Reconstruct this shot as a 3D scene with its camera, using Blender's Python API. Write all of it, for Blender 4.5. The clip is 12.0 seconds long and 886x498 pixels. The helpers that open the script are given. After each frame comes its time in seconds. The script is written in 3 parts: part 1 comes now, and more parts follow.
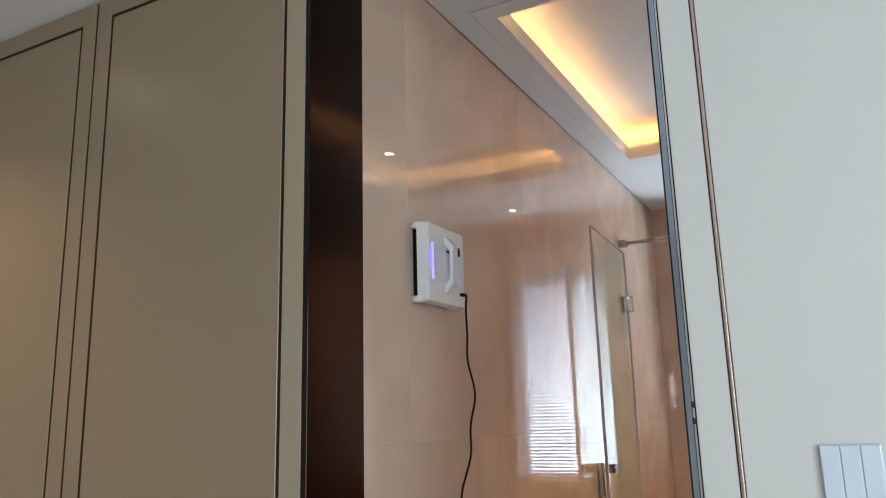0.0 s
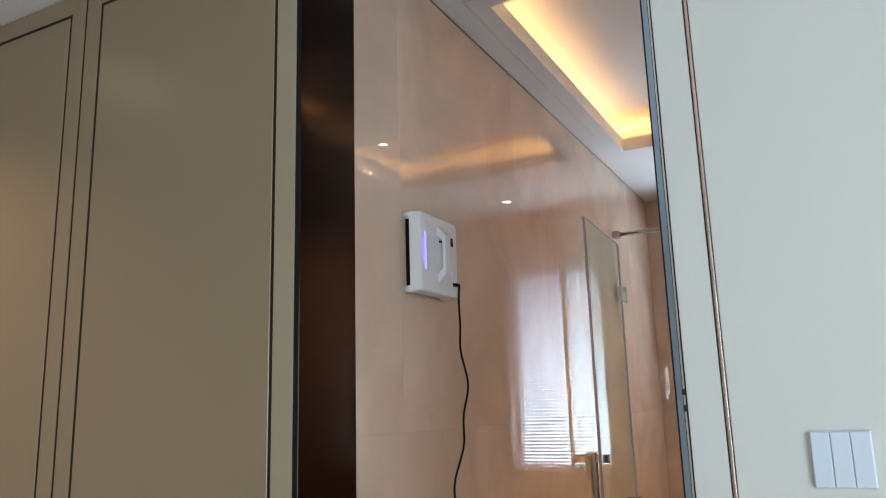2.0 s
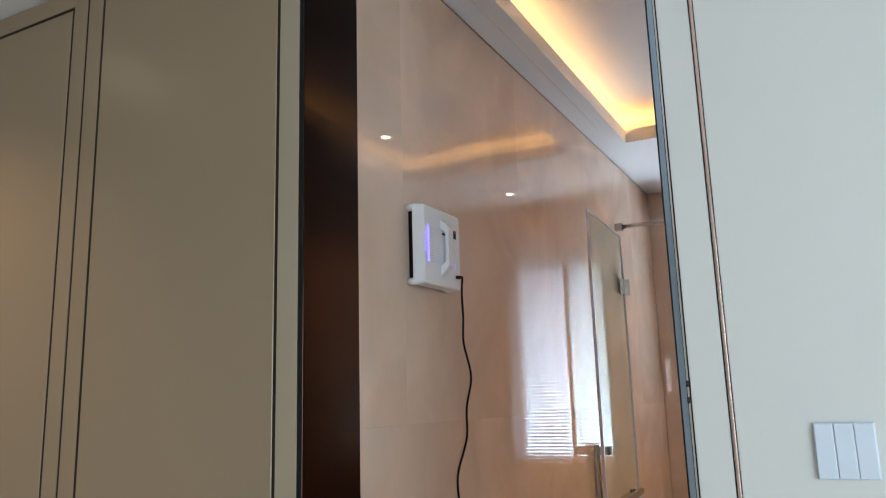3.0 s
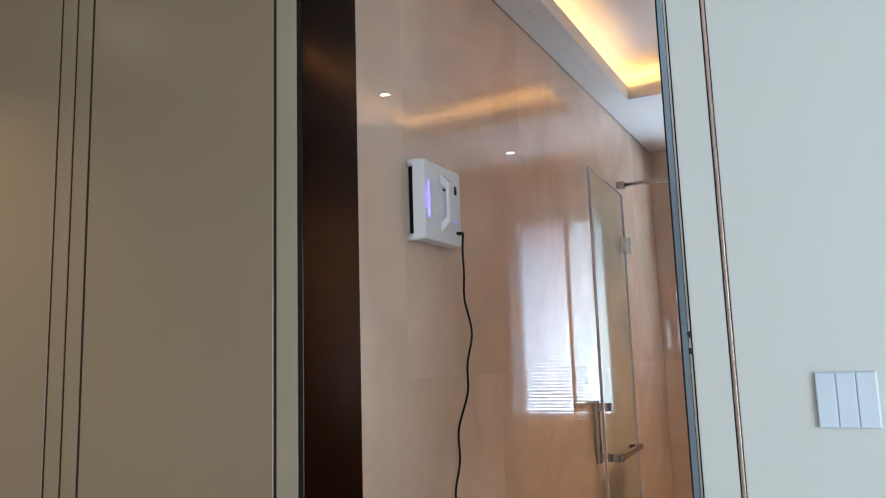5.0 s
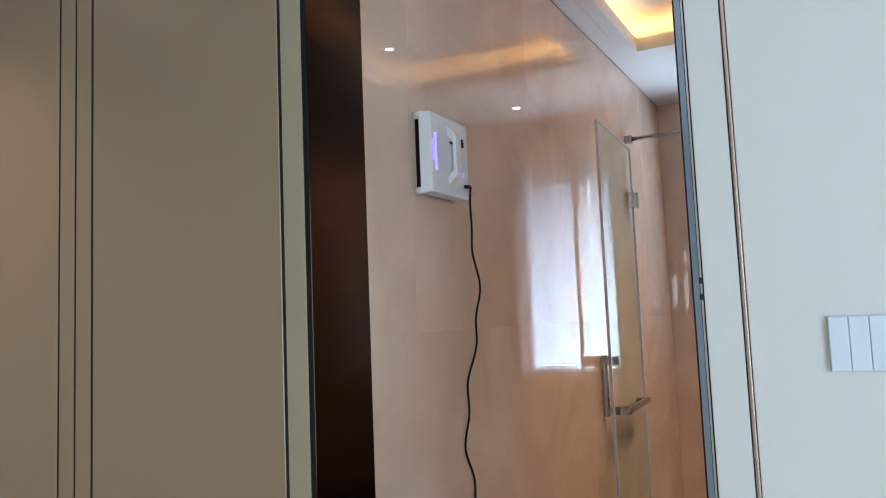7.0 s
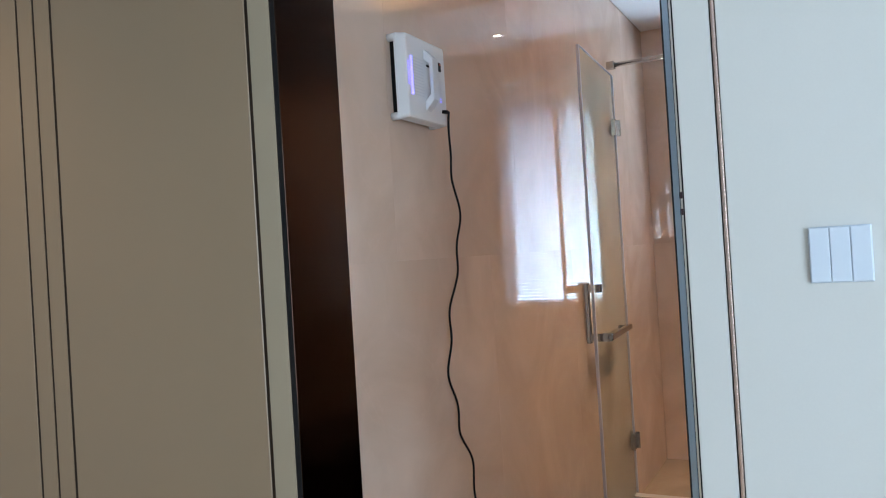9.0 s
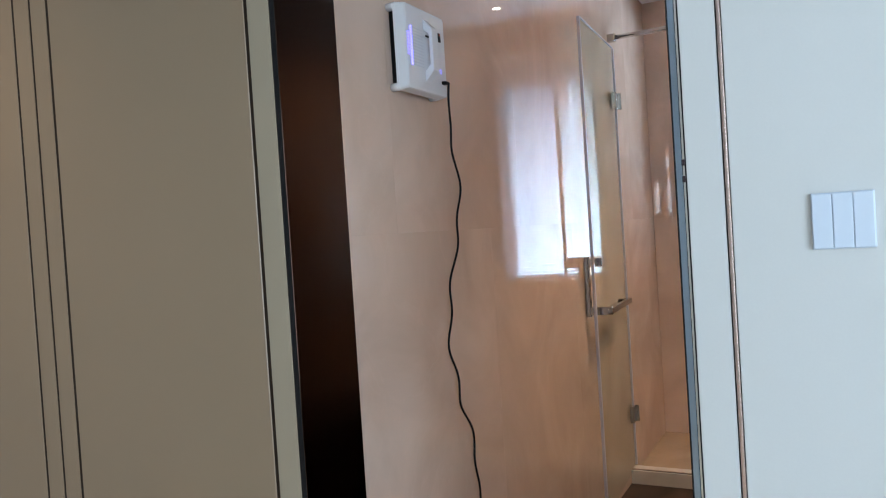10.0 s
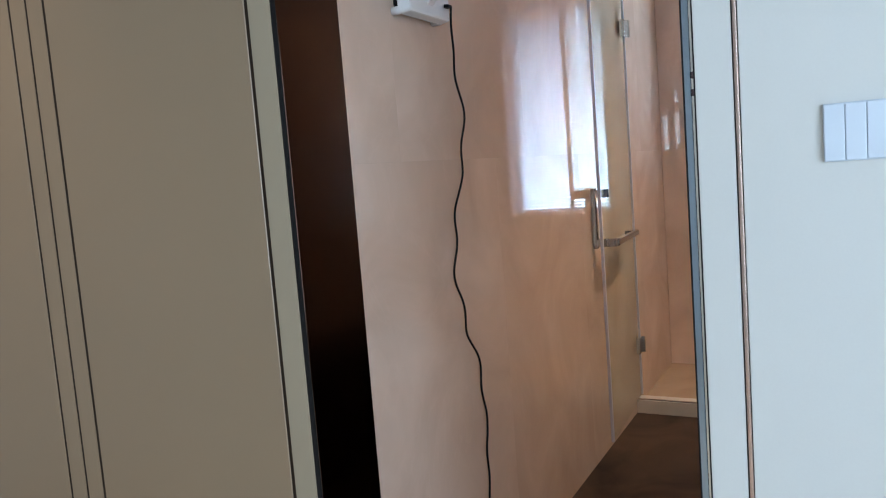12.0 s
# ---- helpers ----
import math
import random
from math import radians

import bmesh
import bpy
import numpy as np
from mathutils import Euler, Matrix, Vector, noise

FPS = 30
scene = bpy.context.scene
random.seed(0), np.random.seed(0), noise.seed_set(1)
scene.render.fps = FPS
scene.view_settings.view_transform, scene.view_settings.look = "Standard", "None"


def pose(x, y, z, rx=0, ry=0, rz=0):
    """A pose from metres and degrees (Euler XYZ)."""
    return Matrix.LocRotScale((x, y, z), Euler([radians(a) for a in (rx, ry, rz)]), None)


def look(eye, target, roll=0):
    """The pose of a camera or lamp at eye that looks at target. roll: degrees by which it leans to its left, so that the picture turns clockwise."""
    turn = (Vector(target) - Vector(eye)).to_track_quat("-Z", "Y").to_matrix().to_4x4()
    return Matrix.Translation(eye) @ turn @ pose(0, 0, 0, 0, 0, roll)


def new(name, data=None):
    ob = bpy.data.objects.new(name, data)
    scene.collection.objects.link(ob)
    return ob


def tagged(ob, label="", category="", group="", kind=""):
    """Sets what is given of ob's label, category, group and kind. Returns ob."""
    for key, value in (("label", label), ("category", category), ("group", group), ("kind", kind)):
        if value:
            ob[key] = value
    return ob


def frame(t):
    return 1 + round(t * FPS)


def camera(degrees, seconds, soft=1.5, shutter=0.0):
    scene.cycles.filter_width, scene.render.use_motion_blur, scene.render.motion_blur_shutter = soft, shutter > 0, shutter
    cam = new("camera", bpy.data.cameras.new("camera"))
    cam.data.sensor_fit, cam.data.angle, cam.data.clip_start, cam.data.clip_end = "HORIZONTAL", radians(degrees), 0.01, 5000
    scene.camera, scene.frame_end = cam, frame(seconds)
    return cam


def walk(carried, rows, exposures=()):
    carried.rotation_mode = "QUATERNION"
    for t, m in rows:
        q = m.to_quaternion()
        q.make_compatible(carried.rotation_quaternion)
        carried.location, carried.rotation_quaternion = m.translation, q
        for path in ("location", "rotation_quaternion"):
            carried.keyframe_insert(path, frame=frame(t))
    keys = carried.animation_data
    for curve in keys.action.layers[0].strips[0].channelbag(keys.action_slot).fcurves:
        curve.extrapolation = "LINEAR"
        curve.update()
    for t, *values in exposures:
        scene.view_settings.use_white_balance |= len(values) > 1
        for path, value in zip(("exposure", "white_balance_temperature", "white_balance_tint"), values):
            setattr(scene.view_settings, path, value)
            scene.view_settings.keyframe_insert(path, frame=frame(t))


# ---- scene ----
# the camera: a phone held in the hall, sinking a little as it tilts down
cam = camera(60.8, 12.0, soft=1.1)
ROWS = [
    # seconds, x, y, z, tilt, lean, turn
    (0.0, 0.4332, -1.2828, 1.5121, 12.315, -1.591, 27.836),
    (0.5, 0.4338, -1.2821, 1.5086, 12.039, -1.571, 27.837),
    (1.0, 0.4346, -1.2805, 1.5088, 11.833, -1.739, 27.741),
    (1.5, 0.4372, -1.2767, 1.5063, 11.846, -1.761, 27.588),
    (2.0, 0.4364, -1.2739, 1.5051, 11.746, -1.709, 27.482),
    (2.5, 0.4338, -1.2745, 1.5056, 11.619, -1.608, 27.543),
    (3.0, 0.4333, -1.2768, 1.5047, 11.186, -1.737, 27.624),
    (5.0, 0.4258, -1.2629, 1.4896, 8.297, -1.841, 27.770),
    (5.5, 0.4239, -1.2643, 1.4873, 7.773, -1.965, 27.767),
    (6.0, 0.4213, -1.2652, 1.4830, 7.202, -1.988, 28.153),
    (6.5, 0.4161, -1.2627, 1.4774, 6.441, -2.082, 28.388),
    (7.0, 0.4149, -1.2543, 1.4713, 5.316, -2.339, 28.340),
    (9.0, 0.4106, -1.2209, 1.4452, 0.490, -3.508, 27.385),
    (9.5, 0.4080, -1.2195, 1.4389, -0.226, -3.524, 27.375),
    (10.0, 0.4061, -1.2190, 1.4311, -1.234, -3.671, 27.454),
    (10.5, 0.4059, -1.2145, 1.4232, -2.236, -3.680, 27.600),
    (11.0, 0.4031, -1.2098, 1.4147, -3.300, -3.773, 27.674),
    (11.5, 0.4038, -1.2033, 1.4050, -4.637, -4.045, 27.730),
    (12.0, 0.4033, -1.2037, 1.3985, -5.713, -4.452, 28.310),
]
walk(cam, [(t, pose(x, y, z, 90 + p, 0, w) @ pose(0, 0, 0, 0, 0, r)) for t, x, y, z, p, r, w in ROWS],
     # the phone's white balance drifts cooler as the warm cove leaves the view
     [(0.0, 0.44, 6720, 10), (3.0, 0.45, 6580, 10), (5.0, 0.48, 6420, 10), (7.0, 0.52, 6220, 10), (9.0, 0.55, 6050, 10), (12.0, 0.62, 5900, 10)])

# ---- world and lights ----
world = bpy.data.worlds.new("daylight")
scene.world = world
world.use_nodes = True
wn = world.node_tree.nodes
sky = wn.new("ShaderNodeTexSky")
sky.sky_type, sky.sun_disc = "NISHITA", False
sky.sun_elevation, sky.sun_rotation = radians(55), radians(288)
wn["Background"].inputs["Strength"].default_value = 0.12
world.node_tree.links.new(sky.outputs["Color"], wn["Background"].inputs["Color"])


def lamp(name, kind, energy, colour, m, **more):
    data = bpy.data.lights.new(name, kind)
    data.energy, data.color = energy, colour
    for key, value in more.items():
        if key == "size": data.size = value
        elif key == "size_y": data.shape, data.size_y = "RECTANGLE", value
        elif key == "cone": data.spot_size = value
        elif key == "blend": data.spot_blend = value
        elif key == "radius": data.shadow_soft_size = value
        elif key == "angle": data.angle = value
    ob = new(name, data)
    ob.matrix_world = m
    return ob


# daylight of the wide bedroom window behind the camera, and of the shower window
lamp("bedroom_daylight", "AREA", 66, (0.71, 0.87, 1.0), look((2.34, -2.5, 1.35), (0, -1.6, 1.3)), size=2.2, size_y=1.9)
lamp("shower_daylight", "AREA", 64, (0.61, 0.81, 1.0), look((0.08, 4.10, 1.75), (0.08, 0, 1.75)), size=0.72, size_y=1.42)
lamp("rear_daylight", "AREA", 12, (0.82, 0.92, 1.0), look((0.872, -4.37, 1.99), (0.872, 0, 1.99)), size=0.34, size_y=0.96)
lamp("sun", "SUN", 2.5, (1.0, 0.95, 0.88), look((-6, 2, 9), (0, 0, 0)), angle=radians(0.5))
WARM = (1.0, 0.72, 0.45)
DOWNLIGHTS = [(0.482, 2.243, 2.992), (0.148, 3.259, 2.832), (-1.75, -0.50, 2.70)]
for p in DOWNLIGHTS:
    lamp("downlight_beam", "SPOT", (30, 108, 5)[2 if p[1] > 3 else 1 if p[1] > 0 else 0], WARM, look((p[0], p[1], p[2] - 0.02), (p[0], p[1], 0)), cone=radians(115), blend=1.0, radius=0.06)


# ---- materials ----
def mat(name, colour, rough=0.5, metal=0.0, grain=0.0, scale=40.0, bump=0.0, mottle=0.0, mottle_scale=3.0, coat=0.0, stretch=(1, 1, 1), specular=0.5):
    """A procedural surface: base colour varied at a large and a small scale, with fine relief."""
    m = bpy.data.materials.new(name)
    m.use_nodes = True
    n, l = m.node_tree.nodes, m.node_tree.links
    b = n["Principled BSDF"]
    b.inputs["Roughness"].default_value, b.inputs["Metallic"].default_value = rough, metal
    b.inputs["Coat Weight"].default_value, b.inputs["Coat Roughness"].default_value = coat, 0.03
    b.inputs["Specular IOR Level"].default_value = specular
    co = n.new("ShaderNodeTexCoord")
    mp = n.new("ShaderNodeMapping")
    mp.inputs["Scale"].default_value = stretch
    l.new(co.outputs["Object"], mp.inputs["Vector"])
    fine, wide = n.new("ShaderNodeTexNoise"), n.new("ShaderNodeTexNoise")
    fine.inputs["Scale"].default_value, wide.inputs["Scale"].default_value = scale, mottle_scale
    fine.inputs["Detail"].default_value, wide.inputs["Detail"].default_value = 4, 5
    for t in (fine, wide):
        l.new(mp.outputs["Vector"], t.inputs["Vector"])
    add = n.new("ShaderNodeMath")
    add.operation = "MULTIPLY_ADD"
    l.new(fine.outputs["Fac"], add.inputs[0])
    add.inputs[1].default_value, add.inputs[2].default_value = 2 * grain, 1 - grain - mottle
    add2 = n.new("ShaderNodeMath")
    add2.operation = "MULTIPLY_ADD"
    l.new(wide.outputs["Fac"], add2.inputs[0])
    add2.inputs[1].default_value = 2 * mottle
    l.new(add.outputs[0], add2.inputs[2])
    mul = n.new("ShaderNodeVectorMath")
    mul.operation = "SCALE"
    mul.inputs[0].default_value = colour
    l.new(add2.outputs[0], mul.inputs["Scale"])
    l.new(mul.outputs[0], b.inputs["Base Color"])
    rr = n.new("ShaderNodeMapRange")
    rr.inputs["To Min"].default_value, rr.inputs["To Max"].default_value = max(rough - 0.04, 0.01), rough + 0.06
    l.new(wide.outputs["Fac"], rr.inputs["Value"])
    l.new(rr.outputs[0], b.inputs["Roughness"])
    if bump:
        bp = n.new("ShaderNodeBump")
        bp.inputs["Strength"].default_value, bp.inputs["Distance"].default_value = bump, 0.002
        l.new(fine.outputs["Fac"], bp.inputs["Height"])
        l.new(bp.outputs["Normal"], b.inputs["Normal"])
    return m


def marble(name, light, dark, rough=0.012, ior=1.56):
    """Polished beige marble: cloudy ground, thin pale veins, each slab a little different."""
    m = bpy.data.materials.new(name)
    m.use_nodes = True
    n, l = m.node_tree.nodes, m.node_tree.links
    b = n["Principled BSDF"]
    b.inputs["Roughness"].default_value = rough
    b.inputs["IOR"].default_value = ior
    co, info = n.new("ShaderNodeTexCoord"), n.new("ShaderNodeObjectInfo")
    off = n.new("ShaderNodeVectorMath")
    off.operation = "SCALE"
    off.inputs[0].default_value = (7.0, 11.0, 5.0)
    l.new(info.outputs["Random"], off.inputs["Scale"])
    add = n.new("ShaderNodeVectorMath")
    l.new(co.outputs["Object"], add.inputs[0])
    l.new(off.outputs[0], add.inputs[1])
    cloud, vein, fine = n.new("ShaderNodeTexNoise"), n.new("ShaderNodeTexNoise"), n.new("ShaderNodeTexNoise")
    for t, s, d, w in ((cloud, 2.2, 6, 1.2), (vein, 1.6, 5, 2.2), (fine, 60, 3, 0.0)):
        t.inputs["Scale"].default_value, t.inputs["Detail"].default_value, t.inputs["Distortion"].default_value = s, d, w
        l.new(add.outputs[0], t.inputs["Vector"])
    ramp = n.new("ShaderNodeValToRGB")
    ramp.color_ramp.elements[0].position, ramp.color_ramp.elements[0].color = 0.28, (*dark, 1)
    ramp.color_ramp.elements[1].position, ramp.color_ramp.elements[1].color = 0.72, (*light, 1)
    l.new(cloud.outputs["Fac"], ramp.inputs[0])
    vr = n.new("ShaderNodeValToRGB")
    e = vr.color_ramp.elements
    e[0].position, e[0].color = 0.485, (0, 0, 0, 1)
    e[1].position, e[1].color = 0.5, (0.06, 0.06, 0.06, 1)
    last = e.new(0.515)
    last.color = (0, 0, 0, 1)
    l.new(vein.outputs["Fac"], vr.inputs[0])
    mix = n.new("ShaderNodeMix")
    mix.data_type = "RGBA"
    l.new(vr.outputs["Color"], mix.inputs["Factor"])
    l.new(ramp.outputs["Color"], mix.inputs["A"])
    mix.inputs["B"].default_value = (min(light[0] * 1.15, 0.9), min(light[1] * 1.15, 0.9), min(light[2] * 1.2, 0.9), 1)
    tone = n.new("ShaderNodeMapRange")
    tone.inputs["To Min"].default_value, tone.inputs["To Max"].default_value = 0.975, 1.02
    l.new(info.outputs["Random"], tone.inputs["Value"])
    sc = n.new("ShaderNodeVectorMath")
    sc.operation = "SCALE"
    l.new(mix.outputs["Result"], sc.inputs[0])
    l.new(tone.outputs[0], sc.inputs["Scale"])
    l.new(sc.outputs[0], b.inputs["Base Color"])
    return m


def thin_glass(name, tint, shine):
    """A clear pane: light passes straight through each face, with a faint gloss."""
    m = bpy.data.materials.new(name)
    m.use_nodes = True
    n, l = m.node_tree.nodes, m.node_tree.links
    n.remove(n["Principled BSDF"])
    clear, gloss, mix = n.new("ShaderNodeBsdfTransparent"), n.new("ShaderNodeBsdfGlossy"), n.new("ShaderNodeMixShader")
    clear.inputs["Color"].default_value = (*tint, 1)
    gloss.inputs["Roughness"].default_value = 0.0
    mix.inputs[0].default_value = shine
    l.new(clear.outputs[0], mix.inputs[1])
    l.new(gloss.outputs[0], mix.inputs[2])
    l.new(mix.outputs[0], n["Material Output"].inputs["Surface"])
    return m


def glow(name, colour, strength):
    m = bpy.data.materials.new(name)
    m.use_nodes = True
    b = m.node_tree.nodes["Principled BSDF"]
    b.inputs["Base Color"].default_value = (*colour, 1)
    b.inputs["Emission Color"].default_value, b.inputs["Emission Strength"].default_value = (*colour, 1), strength
    return m


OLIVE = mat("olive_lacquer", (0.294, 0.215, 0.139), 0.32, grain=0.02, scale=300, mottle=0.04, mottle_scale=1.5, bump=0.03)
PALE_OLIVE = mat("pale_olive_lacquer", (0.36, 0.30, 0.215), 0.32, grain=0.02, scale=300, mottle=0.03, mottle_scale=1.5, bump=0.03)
GROOVE = mat("dark_groove", (0.024, 0.015, 0.010), 0.5, grain=0.2, specular=0.2)
CREAM = mat("cream_panel", (0.66, 0.655, 0.625), 0.42, grain=0.02, scale=250, mottle=0.02, mottle_scale=1.2, bump=0.03)
BRONZE = mat("brushed_bronze_steel", (0.025, 0.0145, 0.0105), 0.13, metal=1.0, grain=0.06, scale=60, mottle=0.06, stretch=(1, 1, 0.03), bump=0.01)
BLUESTEEL = mat("dark_blue_steel", (0.40, 0.50, 0.62), 0.16, metal=1.0, grain=0.15, scale=90, stretch=(1, 1, 0.05))
ROSE = mat("rose_gold_strip", (0.72, 0.55, 0.49), 0.22, metal=1.0, grain=0.1, scale=80, stretch=(1, 1, 0.05))
LATCH = mat("dark_red_latch", (0.035, 0.014, 0.016), 0.4, mottle=0.1)
RUBBER = mat("black_rubber", (0.012, 0.012, 0.013), 0.55, grain=0.2, scale=200, specular=0.15)
MARBLE = marble("beige_marble", (0.73, 0.56, 0.45), (0.57, 0.42, 0.325), 0.006, 1.49)
MARBLE_PALE = marble("pale_marble", (0.72, 0.66, 0.58), (0.62, 0.55, 0.46), 0.12)
GROUT = mat("beige_grout", (0.57, 0.44, 0.345), 0.6, grain=0.05, scale=200)
# brown that puts the shade between marble and ceiling into colour
GAP_SHADE = mat("brown_gap_shade", (0.30, 0.22, 0.17), 0.7, grain=0.1, scale=120)
SHOWER_FLOOR = marble("tan_shower_marble", (0.50, 0.37, 0.25), (0.37, 0.26, 0.165), 0.2)
DARKSTONE = marble("dark_brown_stone", (0.085, 0.052, 0.036), (0.008, 0.005, 0.004), 0.42, 1.18)
CEILING = mat("white_ceiling_paint", (0.72, 0.71, 0.71), 0.75, grain=0.02, scale=120, mottle=0.02, bump=0.04)
PLASTER = mat("plain_plaster", (0.60, 0.58, 0.54), 0.8, grain=0.03, scale=120, mottle=0.03, bump=0.05)
OAK = mat("oak_floorboards", (0.66, 0.55, 0.43), 0.4, grain=0.15, scale=30, mottle=0.1, stretch=(1, 8, 1))
WENGE = mat("dark_wenge_wood", (0.030, 0.019, 0.013), 0.35, grain=0.3, scale=25, mottle=0.1, stretch=(6, 1, 6))
CHROME = mat("polished_chrome", (0.41, 0.385, 0.37), 0.03, metal=1.0, mottle=0.03)
MIRROR_CHROME = mat("mirror_chrome", (0.92, 0.92, 0.93), 0.12, metal=1.0, mottle=0.02)
NICKEL = mat("satin_nickel", (0.78, 0.76, 0.73), 0.2, metal=1.0, mottle=0.04)
GLASS = thin_glass("clear_glass", (0.98, 0.99, 0.99), 0.02)
GLASS_TINT = thin_glass("grey_green_glass", (0.93, 0.965, 0.95), 0.02)
GLASS_EDGE = mat("polished_glass_edge", (0.64, 0.62, 0.70), 0.2, mottle=0.04)
SLAT = mat("white_aluminium_slat", (0.34, 0.355, 0.39), 0.4, mottle=0.03)
WHITE_FRAME = mat("white_window_frame", (0.75, 0.75, 0.75), 0.4, mottle=0.03)
SILVER = mat("silver_white_switch", (0.64, 0.71, 0.80), 0.25, grain=0.02, scale=400)
ROBOT_WHITE = mat("white_gloss_plastic", (0.80, 0.80, 0.82), 0.22, mottle=0.02, grain=0.01, scale=200)
ROBOT_GREY = mat("pale_grey_plastic", (0.62, 0.62, 0.65), 0.35, mottle=0.02)
BLACK = mat("black_plastic", (0.005, 0.005, 0.006), 0.5, grain=0.1, scale=200, specular=0.15)
ORANGE = mat("orange_button", (0.45, 0.10, 0.04), 0.4, mottle=0.05)
LED_BLUE = glow("blue_indicator_light", (0.15, 0.13, 1.0), 3.6)
LED_DIM = glow("dim_blue_indicator", (0.25, 0.18, 1.0), 1.4)
LED_WARM = glow("warm_led_tape", (1.0, 0.56, 0.20), 20.0)
LENS_WARM = glow("downlight_lens", (1.0, 0.86, 0.68), 40.0)


# ---- building helpers ----
def part(name, bm, material, parent=None, label=""):
    me = bpy.data.meshes.new(name)
    bm.normal_update()
    bm.to_mesh(me)
    bm.free()
    me.materials.append(material)
    ob = new(name, me)
    if parent is not None:
        ob.parent = parent
    if label:
        ob["label"] = label
    return ob


def box(x0, y0, z0, x1, y1, z1, bevel=0.0, segments=1, bm=None):
    bm = bm or bmesh.new()
    m = Matrix.LocRotScale(((x0 + x1) / 2, (y0 + y1) / 2, (z0 + z1) / 2), None, (abs(x1 - x0), abs(y1 - y0), abs(z1 - z0)))
    vs = bmesh.ops.create_cube(bm, size=1, matrix=m)["verts"]
    if bevel:
        es = list({e for v in vs for e in v.link_edges})
        bmesh.ops.bevel(bm, geom=es, offset=bevel, segments=segments, affect="EDGES", profile=0.5)
    return bm


def tube(points, radius, sides=12, bm=None):
    """A closed round bar through the points."""
    bm = bm or bmesh.new()
    pts = [Vector(p) for p in points]
    rings = []
    side = None
    for i, p in enumerate(pts):
        d = (pts[min(i + 1, len(pts) - 1)] - pts[max(i - 1, 0)]).normalized()
        if side is None:
            side = d.orthogonal().normalized()
        side = (side - d * side.dot(d)).normalized()
        up = d.cross(side)
        rings.append([bm.verts.new(p + radius * (math.cos(2 * math.pi * k / sides) * side + math.sin(2 * math.pi * k / sides) * up)) for k in range(sides)])
    for r, q in zip(rings, rings[1:]):
        for k in range(sides):
            bm.faces.new((r[k], r[(k + 1) % sides], q[(k + 1) % sides], q[k])).smooth = True
    bm.faces.new(rings[0][::-1])
    bm.faces.new(rings[-1])
    return bm


def prism(outline, axis, lo, hi, bevel=0.0, bm=None):
    """An outline of (u, v) points drawn out along an axis: x gives (y, z), y gives (x, z), z gives (x, y)."""
    bm = bm or bmesh.new()
    put = {"x": lambda u, v, w: (w, u, v), "y": lambda u, v, w: (u, w, v), "z": lambda u, v, w: (u, v, w)}[axis]
    a = [bm.verts.new(put(u, v, lo)) for u, v in outline]
    b = [bm.verts.new(put(u, v, hi)) for u, v in outline]
    faces = [bm.faces.new(a), bm.faces.new(b[::-1])]
    n = len(outline)
    for k in range(n):
        faces.append(bm.faces.new((a[k], b[k], b[(k + 1) % n], a[(k + 1) % n])))
    bmesh.ops.recalc_face_normals(bm, faces=bm.faces)
    if bevel:
        bmesh.ops.bevel(bm, geom=list(bm.edges), offset=bevel, segments=2, affect="EDGES", profile=0.5)
    return bm


def thing(name, label, category, group="", at=(0, 0, 0)):
    ob = new(name)
    ob.location = at
    ob.empty_display_size = 0.1
    return tagged(ob, label, category, group)


def structure(name, bm, material, label, category):
    return tagged(part(name, bm, material), label, category, kind="structure")


# ---- plan ----
H = 2.832            # bathroom ceiling
HALL = 2.70          # hall ceiling
AX = -0.64           # face of the marble wall
JL, JR = -0.577, 0.189   # the doorway
TH = 0.215           # thickness of the wall with the doorway
YF = 3.807           # face of the shower's back wall
YC = 2.883           # line of the shower door
XR = 1.0             # bathroom's far side wall
WX0, WX1, WZ0, WZ1 = -0.285, 0.42, 1.055, 2.49   # window opening in the shower
BX0, BX1, BZ0, BZ1 = -0.312, 0.490, 1.06, 2.56  # its blind

# hall
structure("floor", box(-3.2, -4.4, -0.1, 2.6, 0.1, 0.0), OAK, "oak board floor of the hall", "floor")
structure("ceiling", box(-3.2, -4.4, HALL, 2.6, 0.015, HALL + 0.1), CEILING, "white painted hall ceiling", "ceiling")
structure("wall_west", box(-3.2, -4.4, 0, -3.0, 0.215, HALL), PLASTER, "plain plastered hall wall", "wall")
bm = box(2.4, -4.4, 0, 2.6, -3.6, HALL)
box(2.4, -1.4, 0, 2.6, 0.015, HALL, bm=bm)
box(2.4, -3.6, 0, 2.6, -1.4, 0.5, bm=bm)
box(2.4, -3.6, 2.4, 2.6, -1.4, HALL, bm=bm)
structure("wall_east", bm, PLASTER, "plastered wall with a wide bedroom window", "wall")
# small rear window, seen mirrored in the shower's back wall
RX0, RX1, RZ0, RZ1 = 0.70, 1.05, 1.50, 2.48
bm = box(-3.0, -4.4, 0, RX0, -4.2, HALL)
box(RX1, -4.4, 0, 2.4, -4.2, HALL, bm=bm)
box(RX0, -4.4, 0, RX1, -4.2, RZ0, bm=bm)
box(RX0, -4.4, RZ1, RX1, -4.2, HALL, bm=bm)
structure("wall_south", bm, PLASTER, "plastered rear wall with a small window", "wall")
bm = box(-3.0, 0.03, 0, JL - 0.024, TH, HALL)
structure("wall_north_cabinet_side", bm, PLASTER, "wall behind the fitted cabinet fronts", "wall")
bm = box(JR + 0.022, 0.016, 0, 2.6, TH, H + 0.4)
structure("wall_north_switch_side", bm, PLASTER, "wall behind the cream panels", "wall")
